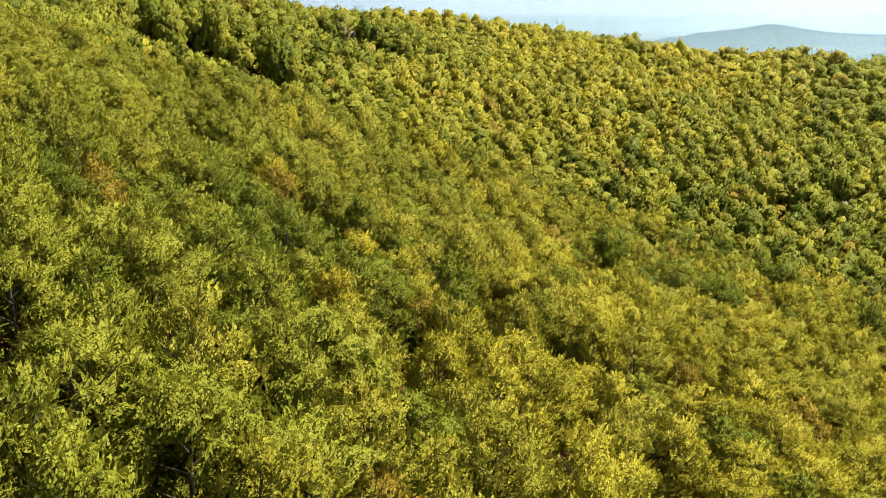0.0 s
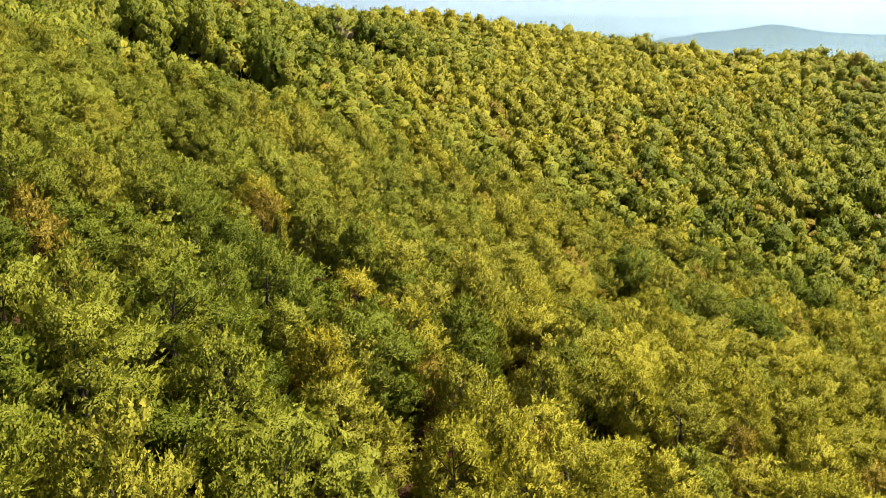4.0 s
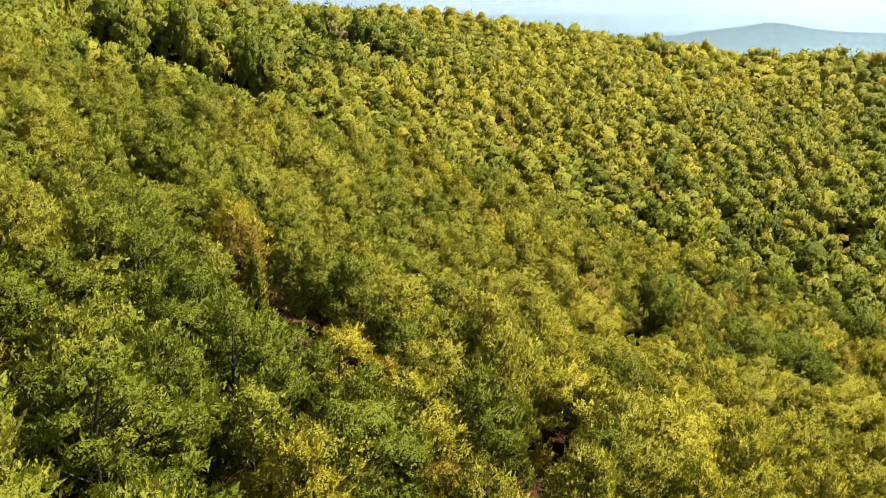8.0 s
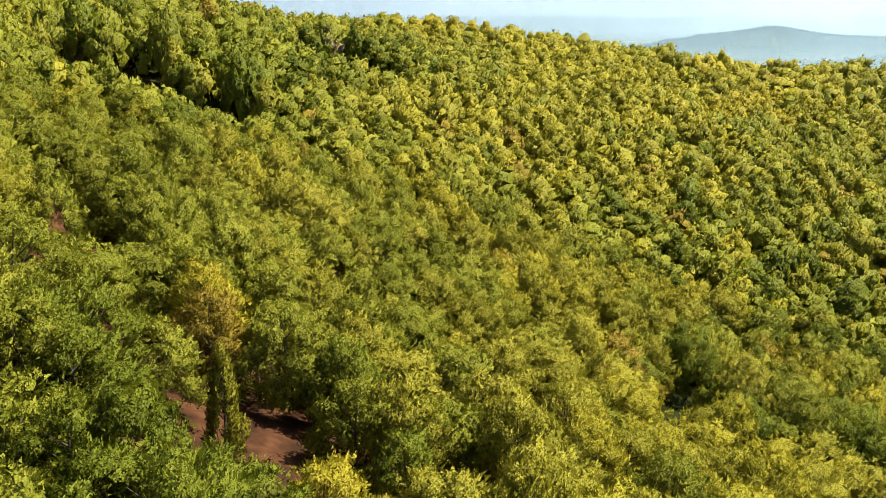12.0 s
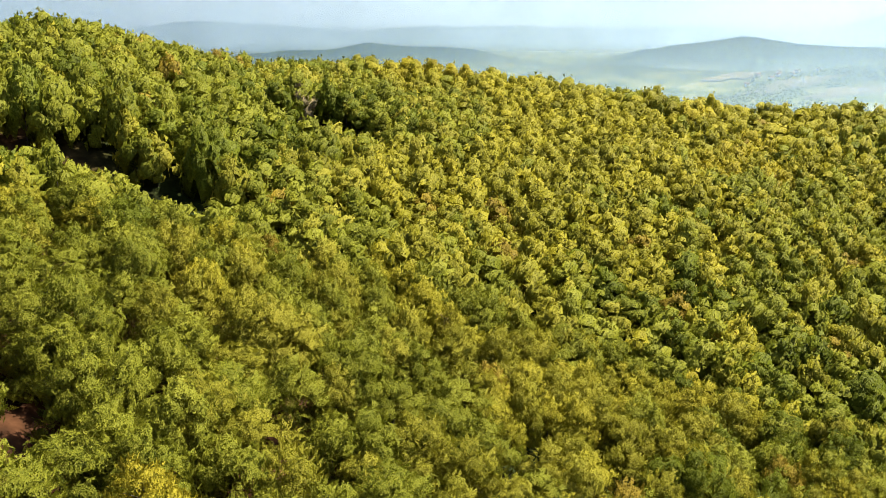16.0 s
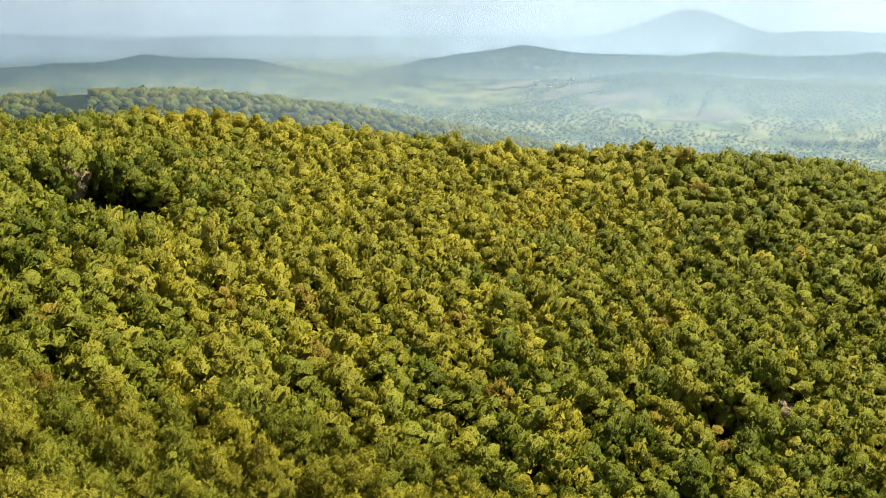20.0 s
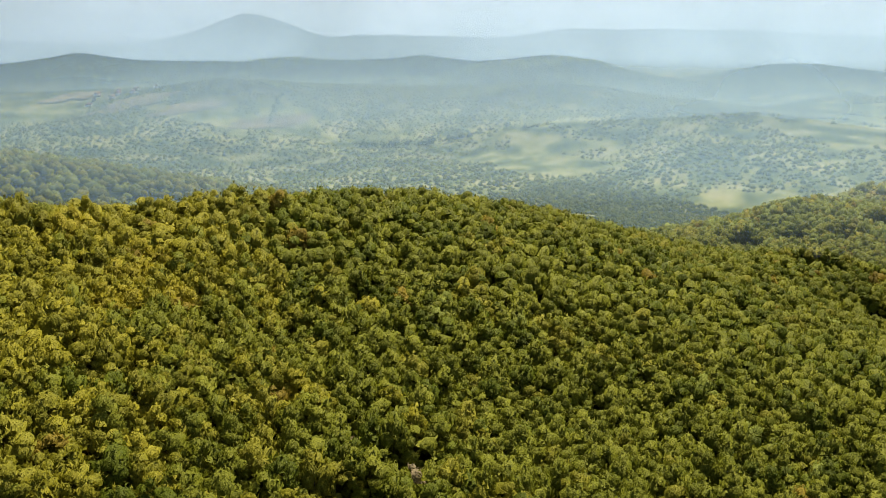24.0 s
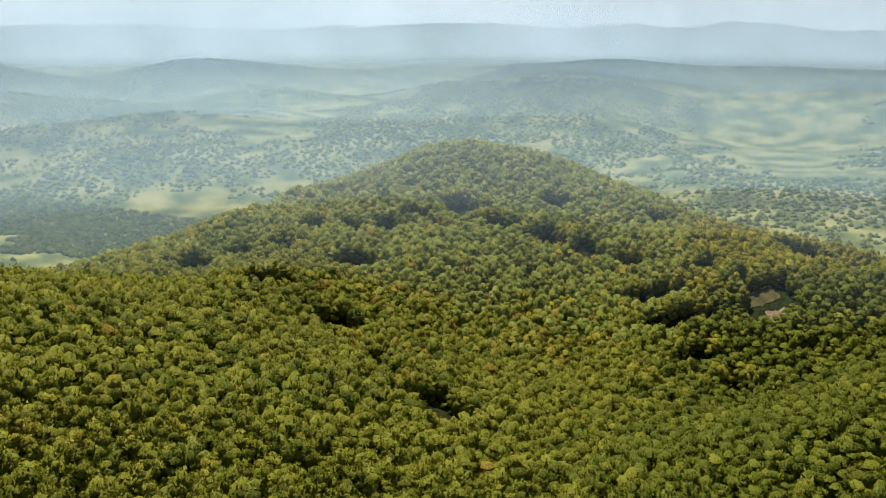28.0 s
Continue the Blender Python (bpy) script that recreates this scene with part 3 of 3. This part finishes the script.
    grove = np.exp(-(((x - 37) / 13) ** 2) - ((y - 152) / 12) ** 2)
    return np.where((lone > 0.08) & (lone < 0.08 + 1.2 * grove), np.where(r < 0.25, GREEN, DEEP), sp)


near_x, near_y = stand(-90, 130, -26, 168, 6.1, 7)
far_x, far_y = stand(-115, 655, -50, 436, 4.75, 8)
seen_side = ((far_y > 14) & ~((far_x > 80) & (far_x < 170) & (far_y < 90))) | (far_x > 250)
seen_side &= (far_y < 378) | (far_x > 300)
seen_side &= (far_x < 80) | (far_y > 92 - 0.16 * far_x)
far_x, far_y = far_x[seen_side], far_y[seen_side]
bound = lambda x, y: (x < 118) & (y + 10 * value_noise(x, y, 40, 3) < 165 - np.clip(x - 40, 0, 80) * 1.2)
in_near, in_far = bound(near_x, near_y), ~bound(far_x, far_y)
tx, ty = np.concatenate([near_x[in_near], far_x[in_far]]), np.concatenate([near_y[in_near], far_y[in_far]])
big = np.arange(len(tx)) < in_near.sum()
keep = ~open_ground(tx, ty)
tx, ty, big = tx[keep], ty[keep], big[keep]
rng = np.random.default_rng(21)
sp = species(tx, ty, rng)
tz = ground_height(tx, ty)
tall = np.where(big, rng.uniform(6.0, 9.8, len(tx)), rng.uniform(6.1, 8.9, len(tx))) * (1 + 0.10 * value_noise(tx, ty, 25, 31))
wide = np.where(big, 6.0 + 3.8 * rng.uniform(size=len(tx)) ** 1.4, rng.uniform(4.9, 7.8, len(tx)))
spin = rng.uniform(0, 2 * math.pi, len(tx))
# round the gaps of the far woods: tall trees on the far side, low ones on the near side;
# the shade on the far side's faces is put into darker leaf colours
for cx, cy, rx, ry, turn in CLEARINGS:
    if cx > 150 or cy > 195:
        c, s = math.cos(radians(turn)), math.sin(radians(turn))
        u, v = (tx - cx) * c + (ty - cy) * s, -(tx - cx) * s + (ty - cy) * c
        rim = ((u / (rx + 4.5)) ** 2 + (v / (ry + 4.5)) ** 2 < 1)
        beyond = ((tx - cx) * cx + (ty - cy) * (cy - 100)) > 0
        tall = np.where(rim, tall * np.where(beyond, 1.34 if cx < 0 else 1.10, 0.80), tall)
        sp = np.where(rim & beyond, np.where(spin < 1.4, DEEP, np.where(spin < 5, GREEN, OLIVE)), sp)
kind = np.where(rng.uniform(size=len(tx)) < np.clip((160 - ty) / 70, 0.30, 0.90), 0, 1)
slim = (rng.uniform(size=len(tx)) < 0.02) & (ty < 160)
kind[slim] = 2
wide[slim] *= 0.75
# trees that stand out: place, leaf, shape, height, width
LONE_TREES = [
    (-17, 107, OLIVE, 2, 8.5, 4.6), (-9, 96, GOLD, 0, 7.5, 7.0), (-6, 97, RUSSET, 0, 6.0, 4.6), (-2, 80, RUSSET, 0, 6.5, 4.6), (24, 91, RUSSET, 0, 7.5, 5.0),
    (5, 179, RUSSET, 1, 6.6, 4.6), (0, 192, DRY, 0, 6.0, 4.6), (-28, 275, DRY, 0, 9.0, 6.0), (-17, 269, DRY, 1, 3.0, 2.4), (94, 219, DRY, 0, 6.5, 4.5),
    (-23, 127, GOLD, 0, 8.5, 7.0), (-9, 74, GOLD, 0, 8.0, 6.0), (-2, 231, RUSSET, 1, 6.5, 4.6), (88, 232, DRY, 0, 6.0, 4.2), (37, 196, GOLD, 0, 6.5, 5.0),
]
GREEN_GROVES = [
    (30, 144, DEEP, 1, 8.0, 7.5), (39, 151, GREEN, 1, 10.0, 9.5), (43.5, 140.5, DEEP, 1, 8.5, 9.0), (29.5, 164, DEEP, 1, 10.5, 8.0), (33, 153, OLIVE, 1, 11.0, 8.0), (47, 150, DEEP, 1, 9.0, 7.5),
    (-18, 73, DEEP, 0, 9.0, 9.5), (-13, 66, DEEP, 0, 8.0, 7.5), (-21, 84, GREEN, 0, 8.0, 8.5), (24, 74, DEEP, 0, 8.5, 8.0), (28, 69, DEEP, 0, 8.0, 7.0), (-27, 60, GREEN, 0, 7.5, 7.0),
    (-7, 90, DEEP, 0, 7.0, 6.0), (-5, 106, DEEP, 0, 7.0, 5.5), (-13, 62, DEEP, 0, 6.0, 5.0),
]
MARKED = LONE_TREES + GREEN_GROVES
for mxx, myy, leaf, shape, high_, broad in MARKED:
    i = int(np.argmin(np.hypot(tx - mxx, ty - myy)))
    tx[i], ty[i], sp[i], kind[i], tall[i], wide[i] = mxx, myy, leaf, shape, high_, broad
tz = ground_height(tx, ty)
# how close the flight passes to a stem: it follows x = 0 to y = 110
away = np.hypot(tx, np.maximum(ty - 100, 0) + np.maximum(20 - ty, 0)) + 0.12 * ty + 300 * (ty < 14)
steep_side = (tx > 70) & (ty < 150) & (tx < 175 + 0.2 * ty)
KINDS = ("spray", "oak", "cone")


def woods(name, chosen, lod, label, seeds, leaf):
    """One mesh of many trees, each a turned and stretched crown on the slope."""
    vs, fs, ms, ns, hues, base = [], [], [], [], [], 0
    for k, kd in enumerate(KINDS):
        for s in range(seeds):
            v, f, o, tint, leaves = crown_template(100 * k + s, kd, *lod)
            i = np.nonzero(chosen & (kind == k) & (np.arange(len(tx)) % seeds == s))[0]
            if not len(i):
                continue
            c, sn = np.cos(spin[i])[:, None], np.sin(spin[i])[:, None]
            x, y = v[:, 0] * c - v[:, 1] * sn, v[:, 0] * sn + v[:, 1] * c
            w, h = wide[i][:, None], tall[i][:, None]
            vs.append(np.stack([x * w + tx[i][:, None], y * w + ty[i][:, None], v[:, 2] * h + tz[i][:, None]], -1).reshape(-1, 3))
            ns.append(np.stack([o[:, 0] * c - o[:, 1] * sn, o[:, 0] * sn + o[:, 1] * c, o[:, 2] + 0 * c], -1).reshape(-1, 3))
            fs.append((f[None] + (np.arange(len(i)) * len(v))[:, None, None] + base).reshape(-1, 3))
            ms.append(np.where(np.arange(len(f))[None] < leaves, sp[i][:, None], len(LEAF)).ravel())
            hues.append((0.5 * tint[None] + tone[i][:, None]).ravel())
            base += len(i) * len(v)
    ob = mesh_object(name, np.concatenate(vs), np.concatenate(fs), [*leaf, BARK], slots=np.concatenate(ms), normals=np.concatenate(ns), tints=np.concatenate(hues))
    return tagged(ob, label, "woodland", kind="stuff")


tone = np.random.default_rng(22).uniform(0, 0.85, len(tx))
order = np.argsort(away)
singles = np.zeros(len(tx), bool)
singles[order[:300]] = True
close = ~singles & (away < 125) & ~steep_side
middle = ~singles & ~close & (ty > 14) & (np.hypot(tx, ty - 110) < 225) & ~steep_side
rest = ~singles & ~close & ~middle
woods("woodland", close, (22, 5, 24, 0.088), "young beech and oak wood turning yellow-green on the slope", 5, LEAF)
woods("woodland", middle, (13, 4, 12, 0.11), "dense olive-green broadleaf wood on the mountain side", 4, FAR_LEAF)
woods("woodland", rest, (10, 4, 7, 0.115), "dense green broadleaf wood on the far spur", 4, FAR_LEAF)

LABELS = ["yellow-green broadleaf tree on the wooded slope", "olive-green broadleaf tree on the wooded slope", "fresh green broadleaf tree on the wooded slope",
          "golden-yellow broadleaf tree on the wooded slope", "russet-brown autumn tree among the green wood", "deep green broadleaf tree on the wooded slope", "pale dry tree with withered leaves on the slope", "pale green broadleaf tree on the wooded slope"]
trunk_meshes = []
for s in range(3):
    ob = mesh_object("trunk", *trunk_template(s), [BARK])
    trunk_meshes.append(ob.data)
    bpy.data.objects.remove(ob)
crown_meshes = {}
for i in np.nonzero(singles)[0]:
    key = (int(kind[i]), int(i) % 4, int(sp[i]))
    if key not in crown_meshes:
        v, f, o, tint, leaves = crown_template(100 * key[0] + key[1], KINDS[key[0]], 36, 5, 46, 0.064)
        f = f[:leaves]
        ob = mesh_object("crown", v[:-6], f, [LEAF[key[2]]], normals=o[:-6], tints=0.6 * tint[:-6] + 0.1, own=1.0)
        crown_meshes[key] = ob.data
        bpy.data.objects.remove(ob)
    tree = new("tree")
    tree.matrix_basis = Matrix.LocRotScale((tx[i], ty[i], tz[i]), Euler((0, 0, spin[i])), (wide[i], wide[i], tall[i]))
    tagged(tree, LABELS[sp[i]], "tree", "trees of the slope")
    for part_name, data in (("trunk", trunk_meshes[int(i) % 3]), ("crown", crown_meshes[key])):
        part_ob = new(part_name, data)
        part_ob.parent = tree


# ---- the woods and thickets beyond ----
def tufts(name, x, y, width, height, mats, label, rows=3, cols=6):
    """Far trees, a small lumpy dome each."""
    rng = np.random.default_rng(5)
    i, j = np.meshgrid(np.arange(rows), np.arange(cols), indexing="ij")
    phi, th = np.radians(12 + 76 / (rows - 1) * i), (j + 0.5 * (i % 2)) * 2 * math.pi / cols
    o = np.stack([np.sin(phi) * np.cos(th), np.sin(phi) * np.sin(th), np.cos(phi)], -1).reshape(-1, 3)
    f = np.array([(a * cols + b, (a + 1) * cols + b, (a + 1) * cols + (b + 1) % cols, a * cols + (b + 1) % cols) for a in range(rows - 1) for b in range(cols)])
    n = len(x)
    lump = rng.uniform(0.72, 1.2, (n, len(o), 1))
    size = rng.uniform(0.7, 1.3, (n, 1, 1))
    v = o[None] * lump * size * np.array([width / 2, width / 2, height])
    z = ground_height(x, y)
    v = v + np.stack([x, y, z], 1)[:, None] - np.array([0, 0, 0.1 * height])
    faces = (f[None] + (np.arange(n) * len(o))[:, None, None]).reshape(-1, 4)
    pick = rng.integers(0, len(mats), n)
    ob = mesh_object(name, v.reshape(-1, 3), faces, mats, slots=np.repeat(pick, len(f)), normals=np.tile(o, (n, 1)), tints=np.repeat(rng.uniform(0, 1, n), len(o)))
    return tagged(ob, label, "woodland", kind="stuff")


rx_, ry_ = stand(-600, 820, 740, 1480, 9.6, 41)
wooded = (ground_height(rx_, ry_) > -95) & (value_noise(rx_, ry_, 90, 42) + 0.5 * value_noise(rx_, ry_, 35, 43) > -0.75)
tufts("far_woodland", rx_[wooded], ry_[wooded], 11.0, 5.5, [FAR_LEAF[OLIVE], FAR_LEAF[GREEN], FAR_LEAF[PALE]], "dark green woods on a ridge behind the mountain", 3, 5)
vx_, vy_ = stand(380, 2300, -300, 2200, 13.0, 44)
grown = value_noise(vx_, vy_, 330, 45) + 0.6 * value_noise(vx_, vy_, 110, 46) + 0.55 * value_noise(vx_, vy_, 35, 47) > -0.25
grown &= (vx_ > 640) | (ground_height(vx_, vy_) < -25)
ax_, ay_ = stand(700, 1800, 2380, 3050, 19, 48)
dense = hill(ax_, ay_, 1200, 2700, 1.0, 470, 190) + 0.12 * value_noise(ax_, ay_, 110, 49) > 0.42
vx_, vy_, grown = np.concatenate([vx_, ax_[dense]]), np.concatenate([vy_, ay_[dense]]), np.concatenate([grown, np.ones(dense.sum(), bool)])
bx_, by_ = stand(300, 1150, 100, 1150, 7.5, 51)
low_wood = (ground_height(bx_, by_) < -30) & (value_noise(bx_, by_, 120, 52) + 0.7 * value_noise(bx_, by_, 40, 53) > 0.05)
tufts("far_thicket", bx_[low_wood], by_[low_wood], 7.5, 4.5, [FAR_LEAF[GREEN], FAR_LEAF[DEEP], FAR_LEAF[DEEP]], "dark woods along the foot of the mountain", 3, 6)
tufts("far_thicket", vx_[grown], vy_[grown], 10, 4.5, [FAR_LEAF[GREEN], FAR_LEAF[DEEP], FAR_LEAF[OLIVE], FAR_LEAF[PALE]], "scattered bushes and woods on valley slopes", 2, 5)


# ---- the small meadow on the far spur ----
def patch(name, cx, cy, rx, ry, seed, mat, lift, label):
    """A sheet of open ground with a ragged edge that follows the land."""
    rings, around = 6, 28
    th = np.linspace(0, 2 * math.pi, around, endpoint=False)
    edge = 1 + 0.45 * value_noise(np.cos(th) * 3 + seed, np.sin(th) * 3, 1.0, seed)
    r = np.linspace(0.02, 1, rings)[:, None] * edge
    x, y = (cx + r * rx * np.cos(th)).ravel(), (cy + r * ry * np.sin(th)).ravel()
    v = np.stack([x, y, ground_height(x, y) + 0.35 * value_noise(x, y, 7.0, 5) + lift], 1)
    f = [(i * around + j, i * around + (j + 1) % around, (i + 1) * around + (j + 1) % around, (i + 1) * around + j) for i in range(rings - 1) for j in range(around)]
    return tagged(mesh_object(name, v, f, [mat]), label, "clearing", kind="structure")


def plain_ground(name, dark, light, scale):
    m, nodes, links = material(name)
    n = noise_node(nodes, links, scale, 8.0)
    col = ramp(nodes, [(0.35, dark), (0.68, light)])
    links.new(n.outputs["Fac"], col.inputs[0])
    links.new(col.outputs[0], nodes["Principled BSDF"].inputs["Base Color"])
    nodes["Principled BSDF"].inputs["Roughness"].default_value = 0.95
    nodes["Principled BSDF"].inputs["Specular IOR Level"].default_value = 0.1
    return m


DRY_GRASS = plain_ground("dry_grass", (0.055, 0.055, 0.024), (0.11, 0.095, 0.048), 0.35)
SAND = plain_ground("sand", (0.16, 0.10, 0.07), (0.34, 0.25, 0.19), 0.5)
patch("meadow", 418, 89, 9, 7, 61, DRY_GRASS, 0.25, "small open meadow of dry grass on the spur")
patch("bare_earth", 401, 84, 6, 4, 62, SAND, 0.28, "patch of bare sandy earth below the meadow")


# ---- the valley: fields, a village, hedges ----
STUBBLE = plain_ground("stubble_field", (0.15, 0.125, 0.075), (0.27, 0.23, 0.14), 0.02)
for cx, cy, rx, ry, seed in ((800, 2120, 90, 38, 71), (895, 2010, 75, 30, 72), (1010, 1890, 85, 26, 73), (760, 2330, 70, 45, 74)):
    patch("field", cx, cy, rx, ry, seed, STUBBLE, 2.0, "pale harvested field in the hazy valley")["category"] = "field"


def roof_material():
    return plain_ground("roof_tiles", (0.16, 0.06, 0.04), (0.30, 0.13, 0.08), 0.8)


PLASTER, TILES, PANE = plain_ground("plaster", (0.55, 0.52, 0.47), (0.78, 0.76, 0.71), 0.3), roof_material(), plain_ground("window_pane", (0.02, 0.025, 0.03), (0.05, 0.06, 0.07), 1.0)


def box(x0, x1, y0, y1, z0, z1):
    v = np.array([(x, y, z) for z in (z0, z1) for x, y in ((x0, y0), (x1, y0), (x1, y1), (x0, y1))])
    return v, np.array([(0, 3, 2, 1), (4, 5, 6, 7), (0, 1, 5, 4), (1, 2, 6, 5), (2, 3, 7, 6), (3, 0, 4, 7)])


def house():
    """A plain two-storey house with a gabled roof, windows on the long sides and a chimney."""
    root = new("house")
    mesh_object("wall", *box(-6, 6, -4, 4, -2, 5.5), [PLASTER], root)
    v = np.array([(-6.6, -4.8, 5.3), (6.6, -4.8, 5.3), (6.6, 0, 8.8), (-6.6, 0, 8.8), (-6.6, 4.8, 5.3), (6.6, 4.8, 5.3)])
    f = np.array([(0, 1, 2, 3), (3, 2, 5, 4), (0, 3, 4, 4), (1, 5, 2, 2)])[:2]
    slab = np.concatenate([v, v - (0, 0, 0.3)])
    f = np.concatenate([f, f[:, ::-1] + 6, [(0, 6, 7, 1), (4, 5, 11, 10), (0, 3, 9, 6), (3, 4, 10, 9), (1, 7, 8, 2), (2, 8, 11, 5)]])
    roof = mesh_object("roof", slab, f, [TILES], root)
    gable = np.array([(-5.9, -4, 5.4), (-5.9, 4, 5.4), (-5.9, 0.2, 8.4), (-5.9, -0.2, 8.4)])
    mesh_object("gable", np.concatenate([gable, gable * (-1, 1, 1)]), [(0, 1, 2, 3), (4, 7, 6, 5)], [PLASTER], root)
    mesh_object("chimney", *box(2, 3, 0.6, 1.6, 6.5, 9.8), [PLASTER], roof)
    for side in (-1, 1):
        for k in range(3):
            for z in (0.8, 3.4):
                x = -4 + 4 * k
                mesh_object("window", *box(x - 0.6, x + 0.6, side * 4.0 - 0.06, side * 4.0 + 0.06, z, z + 1.3), [PANE], root)
    return tagged(root, "white plastered village house with a red roof", "house", "houses of the village")


def at_ground(x, y, turn=0.0, scale=1.0, lift=0.0):
    return Matrix.LocRotScale((x, y, float(ground_height(np.array(x), np.array(y))) + lift), Euler((0, 0, radians(turn))), (scale,) * 3)


first = house()
spots = [(800, 2215), (822, 2235), (846, 2210), (770, 2245), (868, 2240), (745, 2210), (790, 2275), (835, 2265), (905, 2215)]
first.matrix_basis = at_ground(*spots[0], 20)
for n, (x, y) in enumerate(spots[1:]):
    copy_thing(first, at_ground(x, y, 37 * n))


def bush():
    """A round valley bush of several leafy tufts."""
    v, f, o, tint, leaves = crown_template(700, "oak", 9, 5, 5, 0.16)
    ob = mesh_object("bush", v[:-6], f[:leaves], [FAR_LEAF[DEEP]], normals=o[:-6], tints=tint[:-6])
    return tagged(ob, "dark green round bush standing in a valley meadow", "bush", "bushes in the meadow")


seed_bush = bush()
rng = np.random.default_rng(81)
places = [(1119 + 11 * k + rng.uniform(-4, 4), 1712 - 9 * k + rng.uniform(-14, 14)) for k in range(16)]
for n, (x, y) in enumerate(places):
    m = at_ground(x, y, 50 * n, 13 + rng.uniform(-2, 3), -1.5)
    if n == 0:
        seed_bush.matrix_basis = m
    else:
        made = copy_thing(seed_bush, Matrix.Identity(4))
        made.matrix_basis = m
line = np.linspace(0, 1, 34)
hx, hy = 1010 + 210 * line + 3 * np.sin(40 * line), 1895 + 250 * line
tufts("hedge", hx, hy, 11, 7, [FAR_LEAF[DEEP]], "long dark hedge between the valley fields")
